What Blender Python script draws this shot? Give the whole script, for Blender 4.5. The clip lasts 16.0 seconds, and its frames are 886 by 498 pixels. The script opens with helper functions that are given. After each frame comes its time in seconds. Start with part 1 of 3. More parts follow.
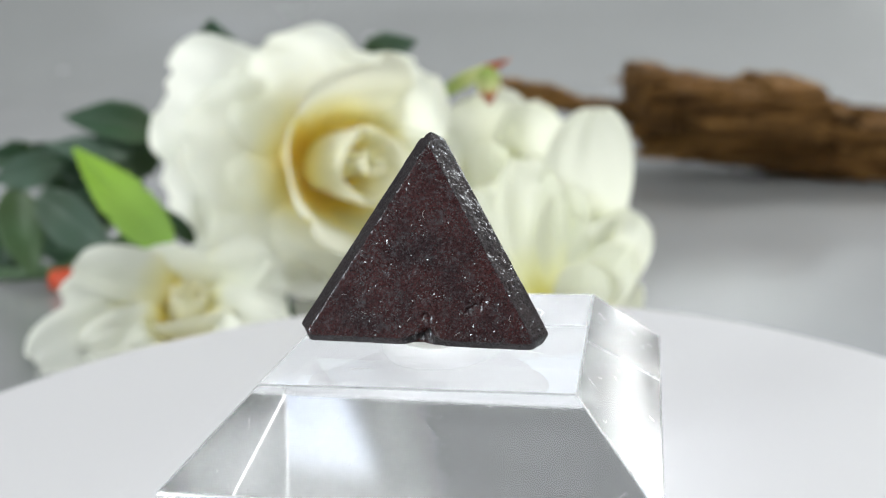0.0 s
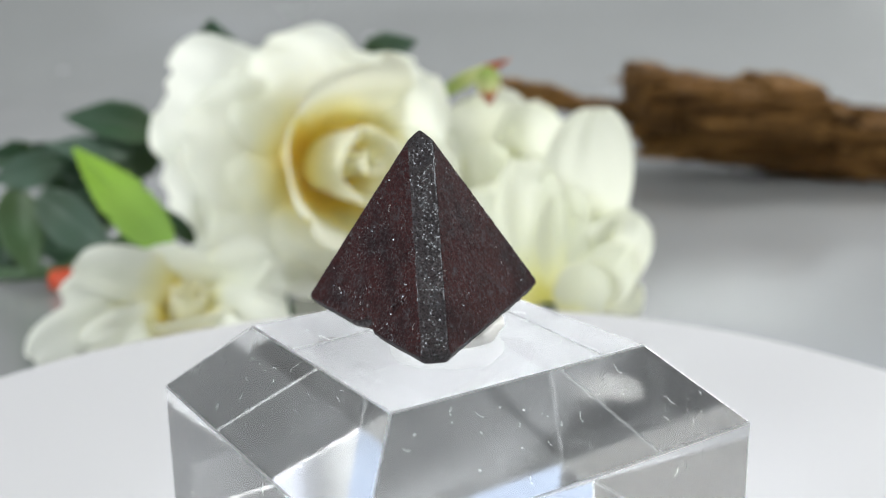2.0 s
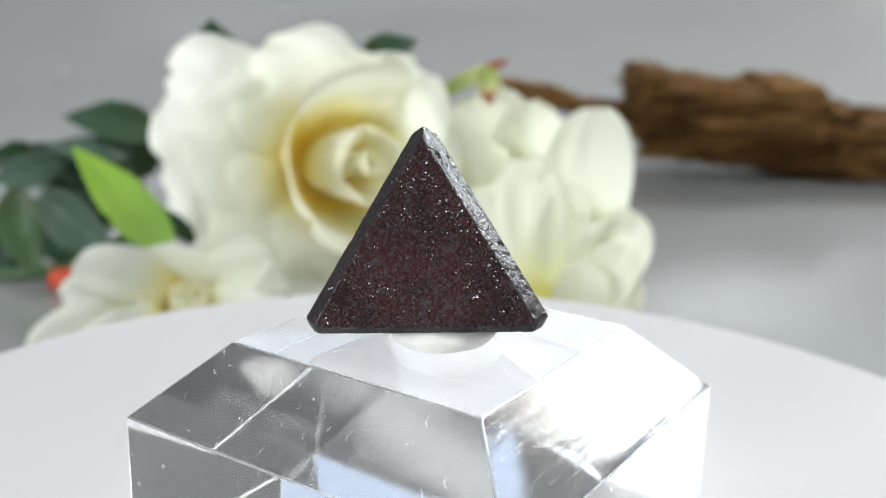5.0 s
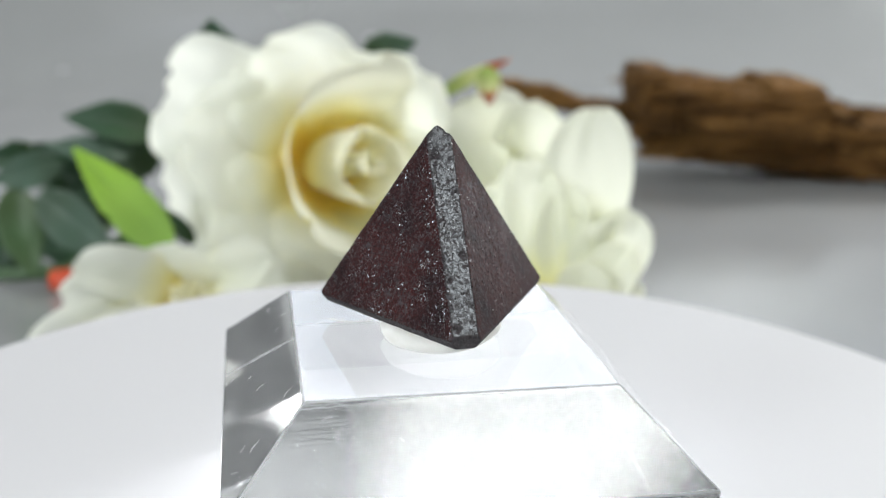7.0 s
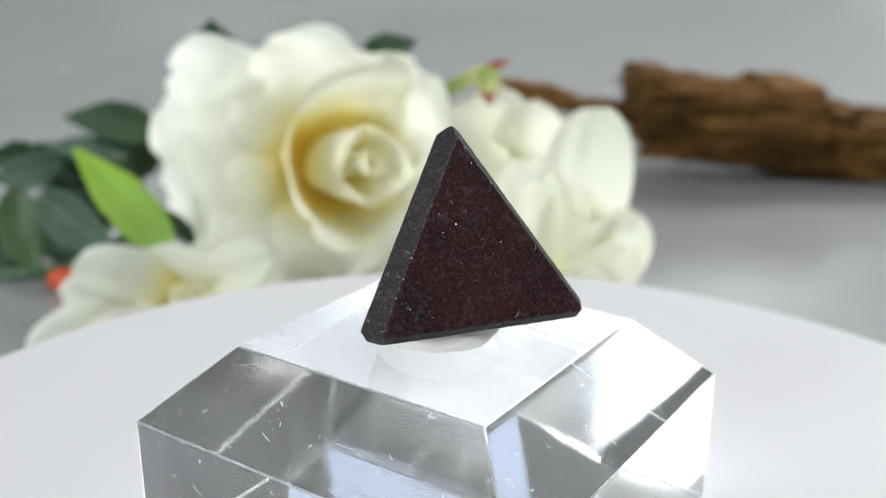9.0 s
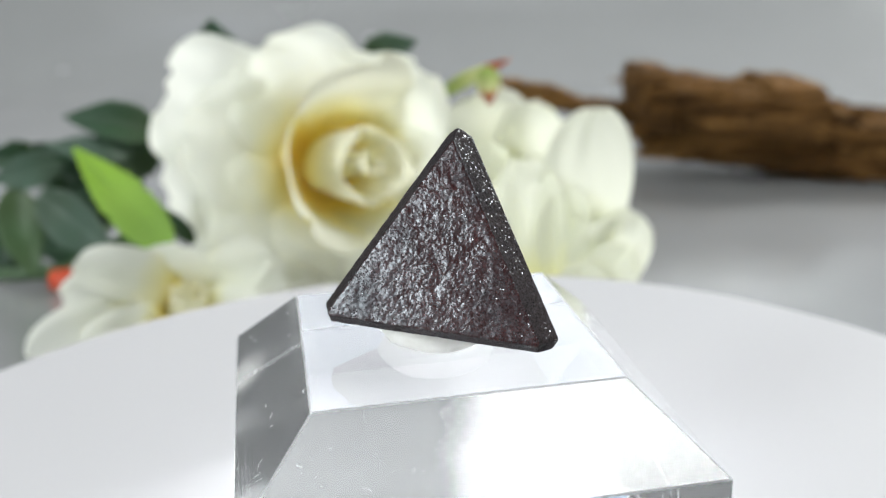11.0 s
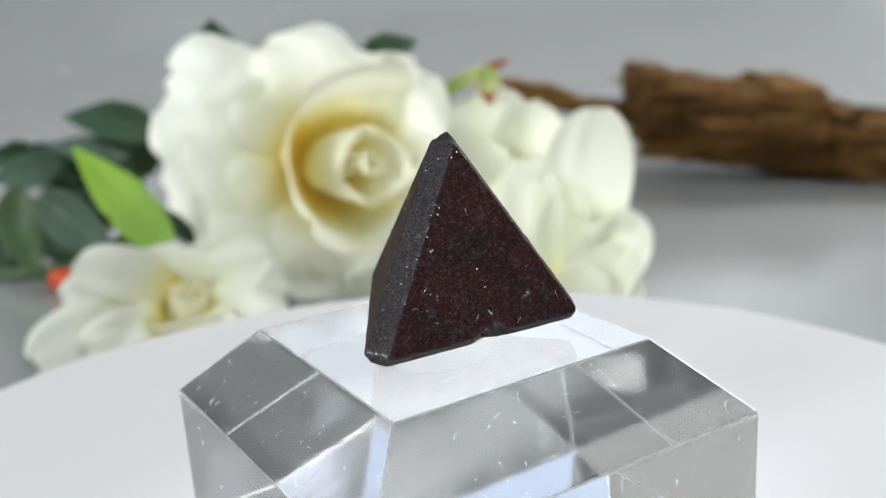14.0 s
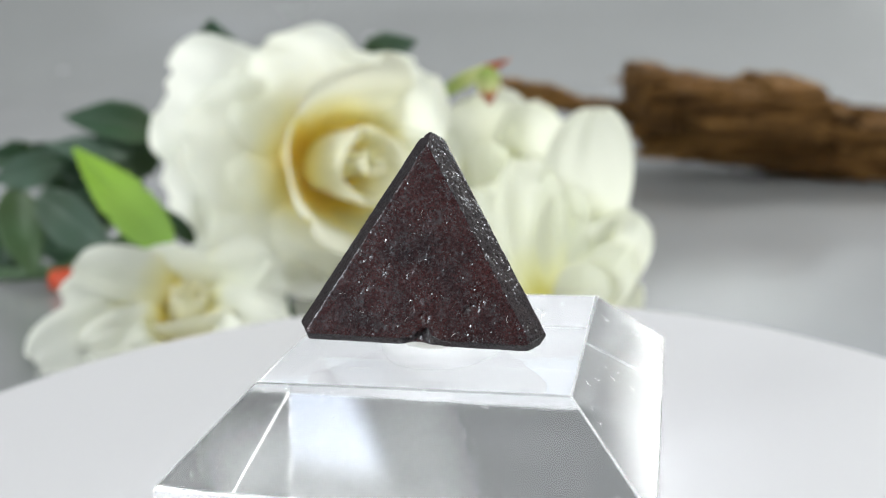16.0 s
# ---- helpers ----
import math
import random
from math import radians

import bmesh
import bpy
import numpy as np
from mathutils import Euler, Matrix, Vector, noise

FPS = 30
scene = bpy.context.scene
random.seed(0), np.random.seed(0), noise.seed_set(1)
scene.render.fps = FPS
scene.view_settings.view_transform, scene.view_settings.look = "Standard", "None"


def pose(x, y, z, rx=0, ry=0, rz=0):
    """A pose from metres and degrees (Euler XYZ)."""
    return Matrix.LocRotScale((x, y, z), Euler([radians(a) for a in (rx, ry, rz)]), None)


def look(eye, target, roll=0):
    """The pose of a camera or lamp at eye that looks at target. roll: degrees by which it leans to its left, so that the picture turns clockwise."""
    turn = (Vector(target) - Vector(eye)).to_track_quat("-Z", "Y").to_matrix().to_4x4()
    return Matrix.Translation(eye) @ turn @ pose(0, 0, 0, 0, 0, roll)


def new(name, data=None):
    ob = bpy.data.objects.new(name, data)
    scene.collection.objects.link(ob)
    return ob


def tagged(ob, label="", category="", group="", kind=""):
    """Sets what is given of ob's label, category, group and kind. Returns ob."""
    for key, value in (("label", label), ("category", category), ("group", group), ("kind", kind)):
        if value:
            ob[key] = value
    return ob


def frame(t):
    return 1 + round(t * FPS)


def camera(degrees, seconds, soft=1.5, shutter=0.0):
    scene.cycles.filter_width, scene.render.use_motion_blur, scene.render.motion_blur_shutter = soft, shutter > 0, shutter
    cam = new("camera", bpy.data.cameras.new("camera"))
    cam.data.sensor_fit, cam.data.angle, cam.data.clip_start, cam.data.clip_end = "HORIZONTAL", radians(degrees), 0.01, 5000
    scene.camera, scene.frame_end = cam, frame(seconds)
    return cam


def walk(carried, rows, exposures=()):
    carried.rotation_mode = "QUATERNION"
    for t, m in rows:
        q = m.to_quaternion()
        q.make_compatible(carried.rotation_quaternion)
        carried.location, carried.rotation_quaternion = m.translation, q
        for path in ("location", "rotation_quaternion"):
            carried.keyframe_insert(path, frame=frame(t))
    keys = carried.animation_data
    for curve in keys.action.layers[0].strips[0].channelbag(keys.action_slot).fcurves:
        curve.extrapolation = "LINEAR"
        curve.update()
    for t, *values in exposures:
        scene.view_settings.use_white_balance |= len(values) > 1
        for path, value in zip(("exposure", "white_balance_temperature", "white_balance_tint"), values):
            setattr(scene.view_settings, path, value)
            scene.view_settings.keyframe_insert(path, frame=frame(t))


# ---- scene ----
cam = camera(47.43, 16.0, soft=1.25)
cam.data.dof.use_dof = True
cam.data.dof.focus_distance = 0.114
cam.data.dof.aperture_fstop = 20.0
EYE = Vector((0.0004, -0.1171, 0.10076))
PITCH = radians(-16.33)
VIEW = look(EYE, EYE + Vector((0, math.cos(PITCH), math.sin(PITCH))), -0.88)
walk(cam, [(0.0, VIEW), (16.0, VIEW)])

# ---- light ----
world = bpy.data.worlds.new("sky")
scene.world = world
world.use_nodes = True
sky = world.node_tree.nodes.new("ShaderNodeTexSky")
sky.sky_type, sky.sun_disc = "NISHITA", False
sky.sun_elevation, sky.sun_rotation = radians(25), radians(60)
world.node_tree.nodes["Background"].inputs["Strength"].default_value = 0.15
world.node_tree.links.new(sky.outputs[0], world.node_tree.nodes["Background"].inputs["Color"])
scene.view_settings.exposure = 0.14
scene.cycles.max_bounces = scene.cycles.transmission_bounces = 24
scene.cycles.diffuse_bounces = 10


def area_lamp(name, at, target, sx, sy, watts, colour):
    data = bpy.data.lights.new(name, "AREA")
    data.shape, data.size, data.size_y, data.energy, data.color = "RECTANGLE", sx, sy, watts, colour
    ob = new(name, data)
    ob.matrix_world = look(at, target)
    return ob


# unseen lamps added where glints point; the windows and ceiling panels are assumed
area_lamp("unseen_window_light", (1.42, 1.14, 1.00), (0, 0, 0.05), 0.62, 0.72, 38, (0.965, 0.99, 0.98))
area_lamp("unseen_window_light", (-1.42, -1.13, 0.66), (0, 0, 0.05), 0.38, 0.75, 19, (0.93, 0.985, 1.0))
area_lamp("unseen_ceiling_light", (0.98, -1.10, 2.15), (0.98, -1.10, 0), 0.80, 0.80, 31, (0.95, 0.985, 0.98))
area_lamp("unseen_ceiling_light", (-1.12, -1.08, 2.15), (-1.12, -1.08, 0), 0.68, 0.68, 5.4, (0.95, 0.985, 0.98))

# unseen panels added for acrylic reflections: high and wide north windows, ceiling, west window
area_lamp("unseen_window_light", (-0.65, 1.53, 1.77), (-0.65, 0, 1.77), 0.40, 0.72, 0.65, (0.97, 0.99, 1.0))
area_lamp("unseen_window_light", (0.375, 1.53, 0.85), (0.375, 0, 0.85), 1.42, 0.68, 1.1, (0.98, 0.985, 1.0))
area_lamp("unseen_ceiling_light", (0.15, 1.22, 2.17), (0.15, 1.22, 0), 2.1, 0.5, 0.7, (0.93, 0.97, 1.0))
area_lamp("unseen_window_light", (-1.53, -1.755, 0.925), (0, -1.755, 0.925), 0.58, 0.74, 4.0, (0.96, 0.985, 1.0))


# ---- materials ----
def material(name, rough=0.5, metal=0.0, ior=1.45, colour=(0.8, 0.8, 0.8)):
    m = bpy.data.materials.new(name)
    m.use_nodes = True
    b = m.node_tree.nodes["Principled BSDF"]
    b.inputs["Roughness"].default_value = rough
    b.inputs["Metallic"].default_value = metal
    b.inputs["IOR"].default_value = ior
    b.inputs["Base Color"].default_value = (*colour, 1)
    return m, m.node_tree, b


def node(tree, kind, values=(), **props):
    n = tree.nodes.new(kind)
    for k, v in props.items():
        setattr(n, k, v)
    for k, v in dict(values).items():
        n.inputs[k].default_value = v
    return n


def ramp(tree, source, stops):
    n = tree.nodes.new("ShaderNodeValToRGB")
    while len(n.color_ramp.elements) < len(stops):
        n.color_ramp.elements.new(0.5)
    for e, (p, c) in zip(n.color_ramp.elements, stops):
        e.position, e.color = p, (*c, 1) if len(c) == 3 else c
    tree.links.new(source, n.inputs[0])
    return n.outputs[0]


def coords(tree, scale=(1, 1, 1), kind="Object"):
    c = tree.nodes.new("ShaderNodeTexCoord")
    m = node(tree, "ShaderNodeMapping", {"Scale": scale})
    tree.links.new(c.outputs[kind], m.inputs["Vector"])
    return m.outputs[0]


def noise_tex(tree, vec, scale, detail=4, rough=0.55, dist=0.0):
    n = node(tree, "ShaderNodeTexNoise", {"Scale": scale, "Detail": detail, "Roughness": rough, "Distortion": dist})
    tree.links.new(vec, n.inputs["Vector"])
    return n.outputs["Fac"]


def bump(tree, bsdf, height, strength, distance, after=None):
    n = node(tree, "ShaderNodeBump", {"Strength": strength, "Distance": distance})
    tree.links.new(height, n.inputs["Height"])
    if after is not None:
        tree.links.new(after, n.inputs["Normal"])
    tree.links.new(n.outputs[0], bsdf.inputs["Normal"])
    return n.outputs[0]


def mix(tree, fac, a, b, blend="MIX"):
    n = node(tree, "ShaderNodeMix", data_type="RGBA", blend_type=blend)
    for s, v in ((n.inputs[0], fac), (n.inputs[6], a), (n.inputs[7], b)):
        if isinstance(v, (int, float)):
            s.default_value = v
        elif isinstance(v, tuple):
            s.default_value = (*v, 1)
        else:
            tree.links.new(v, s)
    return n.outputs[2]


def paper_material(name, colour, rough, grain, ior=1.45, relief=0.12):
    m, t, b = material(name, rough, 0.0, ior)
    v = coords(t)
    big = noise_tex(t, v, 9, 3)
    fine = noise_tex(t, v, grain, 5)
    c = ramp(t, big, [(0.3, tuple(0.965 * k for k in colour)), (0.7, colour)])
    t.links.new(c, b.inputs["Base Color"])
    r = ramp(t, big, [(0.3, (rough - 0.05,) * 3), (0.7, (rough + 0.06,) * 3)])
    t.links.new(r, b.inputs["Roughness"])
    bump(t, b, fine, relief, 0.0002)
    return m


M_SWEEP = paper_material("backdrop_paper", (0.30, 0.305, 0.308), 0.22, 900, 2.3, 0.015)
M_DISC = paper_material("disc_board", (0.52, 0.515, 0.53), 0.6, 1500)
# unseen walls: greys set for bounce light and for reflections in the acrylic
M_WALL = paper_material("unseen_wall", (0.70, 0.71, 0.71), 0.8, 300)
M_WALL_GREY = paper_material("grey_unseen_wall", (0.27, 0.272, 0.275), 0.8, 300)
M_WALL_MID = paper_material("mid_grey_unseen_wall", (0.40, 0.40, 0.40), 0.8, 300)
M_WALL_DARK = paper_material("dark_grey_unseen_wall", (0.07, 0.072, 0.075), 0.8, 300)
M_FLOOR = paper_material("floor_paint", (0.5, 0.48, 0.45), 0.6, 200)


def stone_material(name, tones, shine, smooth, sparkle):
    m, t, b = material(name, 1.0, 0.0, 1.3)
    v = coords(t)
    big = noise_tex(t, v, 150, 5, 0.6)
    grain = noise_tex(t, v, 1900, 3, 0.6)
    fine = noise_tex(t, v, 5200, 3, 0.7)
    base = ramp(t, big, list(zip((0.3, 0.5, 0.72), tones)))
    base = mix(t, 0.8, base, ramp(t, fine, [(0.32, (0.08, 0.08, 0.08)), (0.68, (2.1, 2.0, 2.0))]), "MULTIPLY")
    base = mix(t, ramp(t, noise_tex(t, v, 2000, 5, 0.8), [(0.51, (0, 0, 0)), (0.70, (0.8, 0.8, 0.8))]), base, (0.060, 0.058, 0.064))
    base = mix(t, ramp(t, noise_tex(t, v, 520, 5, 0.75), [(0.56, (0, 0, 0)), (0.70, (0.6, 0.6, 0.6))]), base, (0.050, 0.052, 0.056))
    # polished grains between dull pits
    pol = ramp(t, mix(t, 0.45, grain, fine), [(0.44, (0, 0, 0)), (0.53, (1, 1, 1))])
    wear = ramp(t, big, [(0.38, (1, 1, 1)), (0.66, (0.35, 0.35, 0.35))])
    pol = mix(t, 1.0, pol, wear, "MULTIPLY")
    cells = node(t, "ShaderNodeTexVoronoi", {"Scale": 7400.0})
    t.links.new(v, cells.inputs["Vector"])
    sep = node(t, "ShaderNodeSeparateColor")
    t.links.new(cells.outputs["Color"], sep.inputs[0])
    fleck = ramp(t, sep.outputs[0], [(0.78, (0, 0, 0)), (0.99, (1, 1, 1))])
    fleck = mix(t, 1.0, fleck, ramp(t, noise_tex(t, v, 420, 3), [(0.40, (0.2, 0.2, 0.2)), (0.60, (1, 1, 1))]), "MULTIPLY")
    t.links.new(base, b.inputs["Base Color"])
    b.inputs["Specular IOR Level"].default_value = 0.08
    b.inputs["Roughness"].default_value = 0.55
    gloss = node(t, "ShaderNodeBsdfAnisotropic", distribution="BECKMANN")
    gloss.inputs["Color"].default_value = (0.88, 0.95, 1, 1)
    t.links.new(mix(t, fleck, (smooth,) * 3, (0.26, 0.26, 0.26)), gloss.inputs["Roughness"])
    share = mix(t, pol, (0.006,) * 3, (shine,) * 3)
    both = node(t, "ShaderNodeMixShader")
    t.links.new(mix(t, fleck, share, (sparkle,) * 3), both.inputs[0])
    t.links.new(b.outputs[0], both.inputs[1])
    t.links.new(gloss.outputs[0], both.inputs[2])
    t.links.new(both.outputs[0], t.nodes["Material Output"].inputs["Surface"])
    # flecks lie at all angles
    geo = node(t, "ShaderNodeNewGeometry")
    off = node(t, "ShaderNodeVectorMath", {1: (0.5, 0.5, 0.5)}, operation="SUBTRACT")
    t.links.new(cells.outputs["Color"], off.inputs[0])
    amount = node(t, "ShaderNodeMapRange", {"To Min": 0.03, "To Max": 1.1})
    t.links.new(fleck, amount.inputs["Value"])
    sized = node(t, "ShaderNodeVectorMath", operation="SCALE")
    t.links.new(off.outputs[0], sized.inputs[0])
    t.links.new(amount.outputs[0], sized.inputs["Scale"])
    total = node(t, "ShaderNodeVectorMath", operation="ADD")
    t.links.new(geo.outputs["Normal"], total.inputs[0])
    t.links.new(sized.outputs[0], total.inputs[1])
    unit = node(t, "ShaderNodeVectorMath", operation="NORMALIZE")
    t.links.new(total.outputs[0], unit.inputs[0])
    t.links.new(bump(t, b, fine, 0.2, 0.00005, unit.outputs[0]), gloss.inputs["Normal"])
    return m


M_STONE = stone_material("sparkling_stone", ((0.034, 0.0086, 0.0080), (0.026, 0.0076, 0.0076), (0.011, 0.0072, 0.0084)), 0.046, 0.14, 0.17)
M_STONE_EDGE = stone_material("ground_stone", ((0.030, 0.022, 0.023), (0.026, 0.021, 0.022), (0.018, 0.016, 0.018)), 0.036, 0.22, 0.12)


def acrylic_material(name, haze, streak, spots_at=(1000, 1000, 600), relief=0.02):
    m, t, b = material(name, haze, 0.0, 1.49, (0.895, 0.905, 0.915))
    b.inputs["Transmission Weight"].default_value = 1.0
    v = coords(t, (1, 1, 1))
    spots = noise_tex(t, v, 160, 3)
    # saw lines run along the block's own sides
    way = node(t, "ShaderNodeMapping", {"Rotation": (0, 0, 1.37353), "Scale": tuple(1 / q for q in streak)}, vector_type="TEXTURE")
    t.links.new(v, way.inputs["Vector"])
    lines = noise_tex(t, way.outputs[0], 1, 5, 0.7)
    r = ramp(t, mix(t, 0.5, spots, lines), [(0.42, (haze * 0.4,) * 3), (0.62, (haze * 1.8 + 0.01,) * 3)])
    t.links.new(r, b.inputs["Roughness"])
    n1 = bump(t, b, lines, relief, 0.00006 * (1 + 1.5 * relief))
    if haze > 0.01:
        # marks; between them a thin white veil lifts dark refractions
        marks = ramp(t, noise_tex(t, coords(t, spots_at), 1, 2, 0.5, 1.5), [(0.71, (0.98, 0.98, 0.98)), (0.75, (0.45, 0.45, 0.45))])
        t.links.new(marks, b.inputs["Transmission Weight"])
        bump(t, b, noise_tex(t, v, 4200, 2), 0.04, 0.00005, n1)
    return m


def ground_edge_material():
    m, t, b = material("acrylic_ground_edge", 0.3, 0.0, 1.49, (0.93, 0.94, 0.95))
    b.inputs["Transmission Weight"].default_value = 0.9
    bump(t, b, noise_tex(t, coords(t), 2500, 3), 0.4, 0.0001)
    return m


M_ACRYL_EDGE = ground_edge_material()
M_ACRYL_TOP = acrylic_material("acrylic_polished", 0.004, (60, 60, 60))
M_ACRYL_BASE = acrylic_material("acrylic_veiled_base", 0.012, (300, 300, 300))
# base gets a white diffuse share, added to lighten dark internal reflections
for link in list(M_ACRYL_BASE.node_tree.links):
    if link.to_socket.name == "Transmission Weight":
        M_ACRYL_BASE.node_tree.links.remove(link)
M_ACRYL_BASE.node_tree.nodes["Principled BSDF"].inputs["Transmission Weight"].default_value = 0.955
M_ACRYL_SIDE = acrylic_material("acrylic_side", 0.011, (900, 900, 60), (900, 900, 170))
M_ACRYL_X = acrylic_material("acrylic_sawn_x", 0.013, (12, 650, 650), relief=0.3)
M_ACRYL_Y = acrylic_material("acrylic_sawn_y", 0.018, (650, 12, 650), relief=0.6)
M_ACRYL_CLEAR_X = acrylic_material("acrylic_sanded_x", 0.011, (25, 1400, 1400), relief=0.12)
M_ACRYL_CLEAR_Y = acrylic_material("acrylic_sanded_y", 0.011, (1400, 25, 1400), relief=0.12)


def putty_material():
    m, t, b = material("putty", 0.65, colour=(0.78, 0.77, 0.73))
    v = coords(t)
    c = ramp(t, noise_tex(t, v, 300, 4), [(0.3, (0.70, 0.69, 0.64)), (0.7, (0.82, 0.81, 0.78))])
    t.links.new(c, b.inputs["Base Color"])
    bump(t, b, noise_tex(t, v, 900, 4), 0.3, 0.0003)
    return m


M_PUTTY = putty_material()
M_LINT_WHITE = material("white_lint", 0.7, colour=(0.85, 0.85, 0.85))[0]
M_LINT = material("lint", 0.7, colour=(0.62, 0.60, 0.58))[0]


def cloth_material(name, base, middle, tip, through_share, at=(0.22, 0.48, 0.75), rough=0.75):
    """Dyed silk: the dye runs from the base to the tip of each petal or leaf."""
    m, t, b = material(name, rough)
    uv = node(t, "ShaderNodeUVMap")
    sep = node(t, "ShaderNodeSeparateXYZ")
    t.links.new(uv.outputs[0], sep.inputs[0])
    c = ramp(t, sep.outputs[1], list(zip(at, (base, middle, tip))))
    v = coords(t)
    weave = noise_tex(t, v, 700, 3)
    blot = noise_tex(t, v, 45, 3)
    c = mix(t, 0.5, c, ramp(t, blot, [(0.3, (0.93, 0.93, 0.91)), (0.7, (1, 1, 1))]), "MULTIPLY")
    t.links.new(c, b.inputs["Base Color"])
    n1 = bump(t, b, blot, 0.25, 0.002)
    bump(t, b, weave, 0.2, 0.0003, n1)
    tr = node(t, "ShaderNodeBsdfTranslucent")
    t.links.new(c, tr.inputs["Color"])
    mx = node(t, "ShaderNodeMixShader", {0: through_share})
    t.links.new(b.outputs[0], mx.inputs[1])
    t.links.new(tr.outputs[0], mx.inputs[2])
    t.links.new(mx.outputs[0], t.nodes["Material Output"].inputs["Surface"])
    return m


M_PETAL = cloth_material("cream_silk", (0.90, 0.80, 0.30), (0.93, 0.91, 0.66), (0.91, 0.92, 0.85), 0.52, (0.22, 0.38, 0.56))
M_HEART = cloth_material("yellow_silk", (0.91, 0.79, 0.30), (0.93, 0.88, 0.56), (0.93, 0.92, 0.78), 0.58, (0.20, 0.42, 0.72))
M_PETAL_PALE = cloth_material("pale_silk", (0.84, 0.79, 0.28), (0.92, 0.91, 0.60), (0.87, 0.88, 0.76), 0.46, (0.08, 0.22, 0.42))
M_LEAF = cloth_material("dark_green_silk", (0.026, 0.058, 0.020), (0.026, 0.066, 0.028), (0.034, 0.078, 0.042), 0.15, rough=0.48)
M_LEAF_GREY = cloth_material("grey_green_silk", (0.05, 0.09, 0.055), (0.06, 0.11, 0.075), (0.08, 0.13, 0.095), 0.15, rough=0.42)
M_LEAF_MID = cloth_material("mid_green_silk", (0.055, 0.10, 0.035), (0.06, 0.12, 0.045), (0.07, 0.13, 0.05), 0.2, rough=0.45)
M_LEAF_LIGHT = cloth_material("light_green_silk", (0.30, 0.50, 0.10), (0.36, 0.58, 0.10), (0.38, 0.62, 0.08), 0.35)
M_BUD = cloth_material("bud_green_silk", (0.30, 0.40, 0.09), (0.58, 0.60, 0.28), (0.40, 0.11, 0.05), 0.2, (0.15, 0.62, 0.76))
M_STEM = paper_material("green_stem", (0.05, 0.10, 0.04), 0.5, 800)
M_RED = paper_material("red_plastic", (0.55, 0.07, 0.025), 0.45, 800)


def wood_material():
    m, t, b = material("weathered_wood", 0.95, ior=1.25)
    grain = noise_tex(t, coords(t, (26, 420, 420)), 1, 7, 0.7, 0.5)
    band = noise_tex(t, coords(t, (9, 60, 60)), 1, 4, 0.5, 0.6)
    c = ramp(t, band, [(0.3, (0.045, 0.024, 0.007)), (0.5, (0.145, 0.074, 0.023)), (0.7, (0.28, 0.16, 0.056))])
    c = mix(t, 0.8, c, ramp(t, grain, [(0.38, (0.12, 0.10, 0.09)), (0.58, (1.2, 1.15, 1.1))]), "MULTIPLY")
    t.links.new(c, b.inputs["Base Color"])
    bump(t, b, grain, 0.7, 0.0015)
    return m


M_WOOD = wood_material()


# ---- building ----
def mesh_of(name, verts, faces, mats, smooth=True, uvs=None, slots=None):
    me = bpy.data.meshes.new(name)
    me.from_pydata([tuple(v) for v in verts], [], faces)
    for m in mats if isinstance(mats, (list, tuple)) else [mats]:
        me.materials.append(m)
    if uvs is not None:
        layer = me.uv_layers.new(name="UVMap")
        for loop in me.loops:
            layer.data[loop.index].uv = uvs[loop.vertex_index]
    if slots is not None:
        me.polygons.foreach_set("material_index", slots)
    me.polygons.foreach_set("use_smooth", [smooth] * len(me.polygons))
    me.update()
    return me


def bm_mesh(name, bm, mats, smooth=False):
    me = bpy.data.meshes.new(name)
    bm.normal_update()
    bm.to_mesh(me)
    bm.free()
    for m in mats if isinstance(mats, (list, tuple)) else [mats]:
        me.materials.append(m)
    me.polygons.foreach_set("use_smooth", [smooth] * len(me.polygons))
    return me


def part(name, mesh, parent, label=""):
    ob = new(name, mesh)
    ob.parent = parent
    if label:
        ob["label"] = label
    return ob


def sheet(pts, thick):
    """A closed thin cloth sheet from a grid of points (rows along v, columns along u)."""
    nv, nu = pts.shape[:2]
    n = np.cross(np.gradient(pts, axis=1), np.gradient(pts, axis=0))
    n /= np.linalg.norm(n, axis=2, keepdims=True) + 1e-12
    v = np.concatenate([(pts + n * thick / 2).reshape(-1, 3), (pts - n * thick / 2).reshape(-1, 3)])
    k = nv * nu
    faces = []
    for j in range(nv - 1):
        for i in range(nu - 1):
            a = j * nu + i
            faces += [(a, a + 1, a + nu + 1, a + nu), (k + a, k + a + nu, k + a + nu + 1, k + a + 1)]
    rim = [i for i in range(nu)] + [j * nu + nu - 1 for j in range(1, nv)] + [(nv - 1) * nu + i for i in range(nu - 2, -1, -1)] + [j * nu for j in range(nv - 2, 0, -1)]
    for a, b in zip(rim, rim[1:] + rim[:1]):
        faces.append((b, a, k + a, k + b))
    uv = [(i / (nu - 1), j / (nv - 1)) for j in range(nv) for i in range(nu)]
    return v, faces, uv + uv


def cloth(pts):
    """A single thin layer of cloth from a grid of points."""
    nv, nu = pts.shape[:2]
    faces = [(j * nu + i, j * nu + i + 1, (j + 1) * nu + i + 1, (j + 1) * nu + i) for j in range(nv - 1) for i in range(nu - 1)]
    return pts.reshape(-1, 3), faces, [(i / (nu - 1), math.sin(math.pi / 2 * j / (nv - 1)) ** 0.9) for j in range(nv) for i in range(nu)]


def box_bm(bm, x0, y0, z0, x1, y1, z1):
    m = Matrix.Translation(((x0 + x1) / 2, (y0 + y1) / 2, (z0 + z1) / 2)) @ Matrix.Diagonal((x1 - x0, y1 - y0, z1 - z0, 1))
    bmesh.ops.create_cube(bm, size=1, matrix=m)


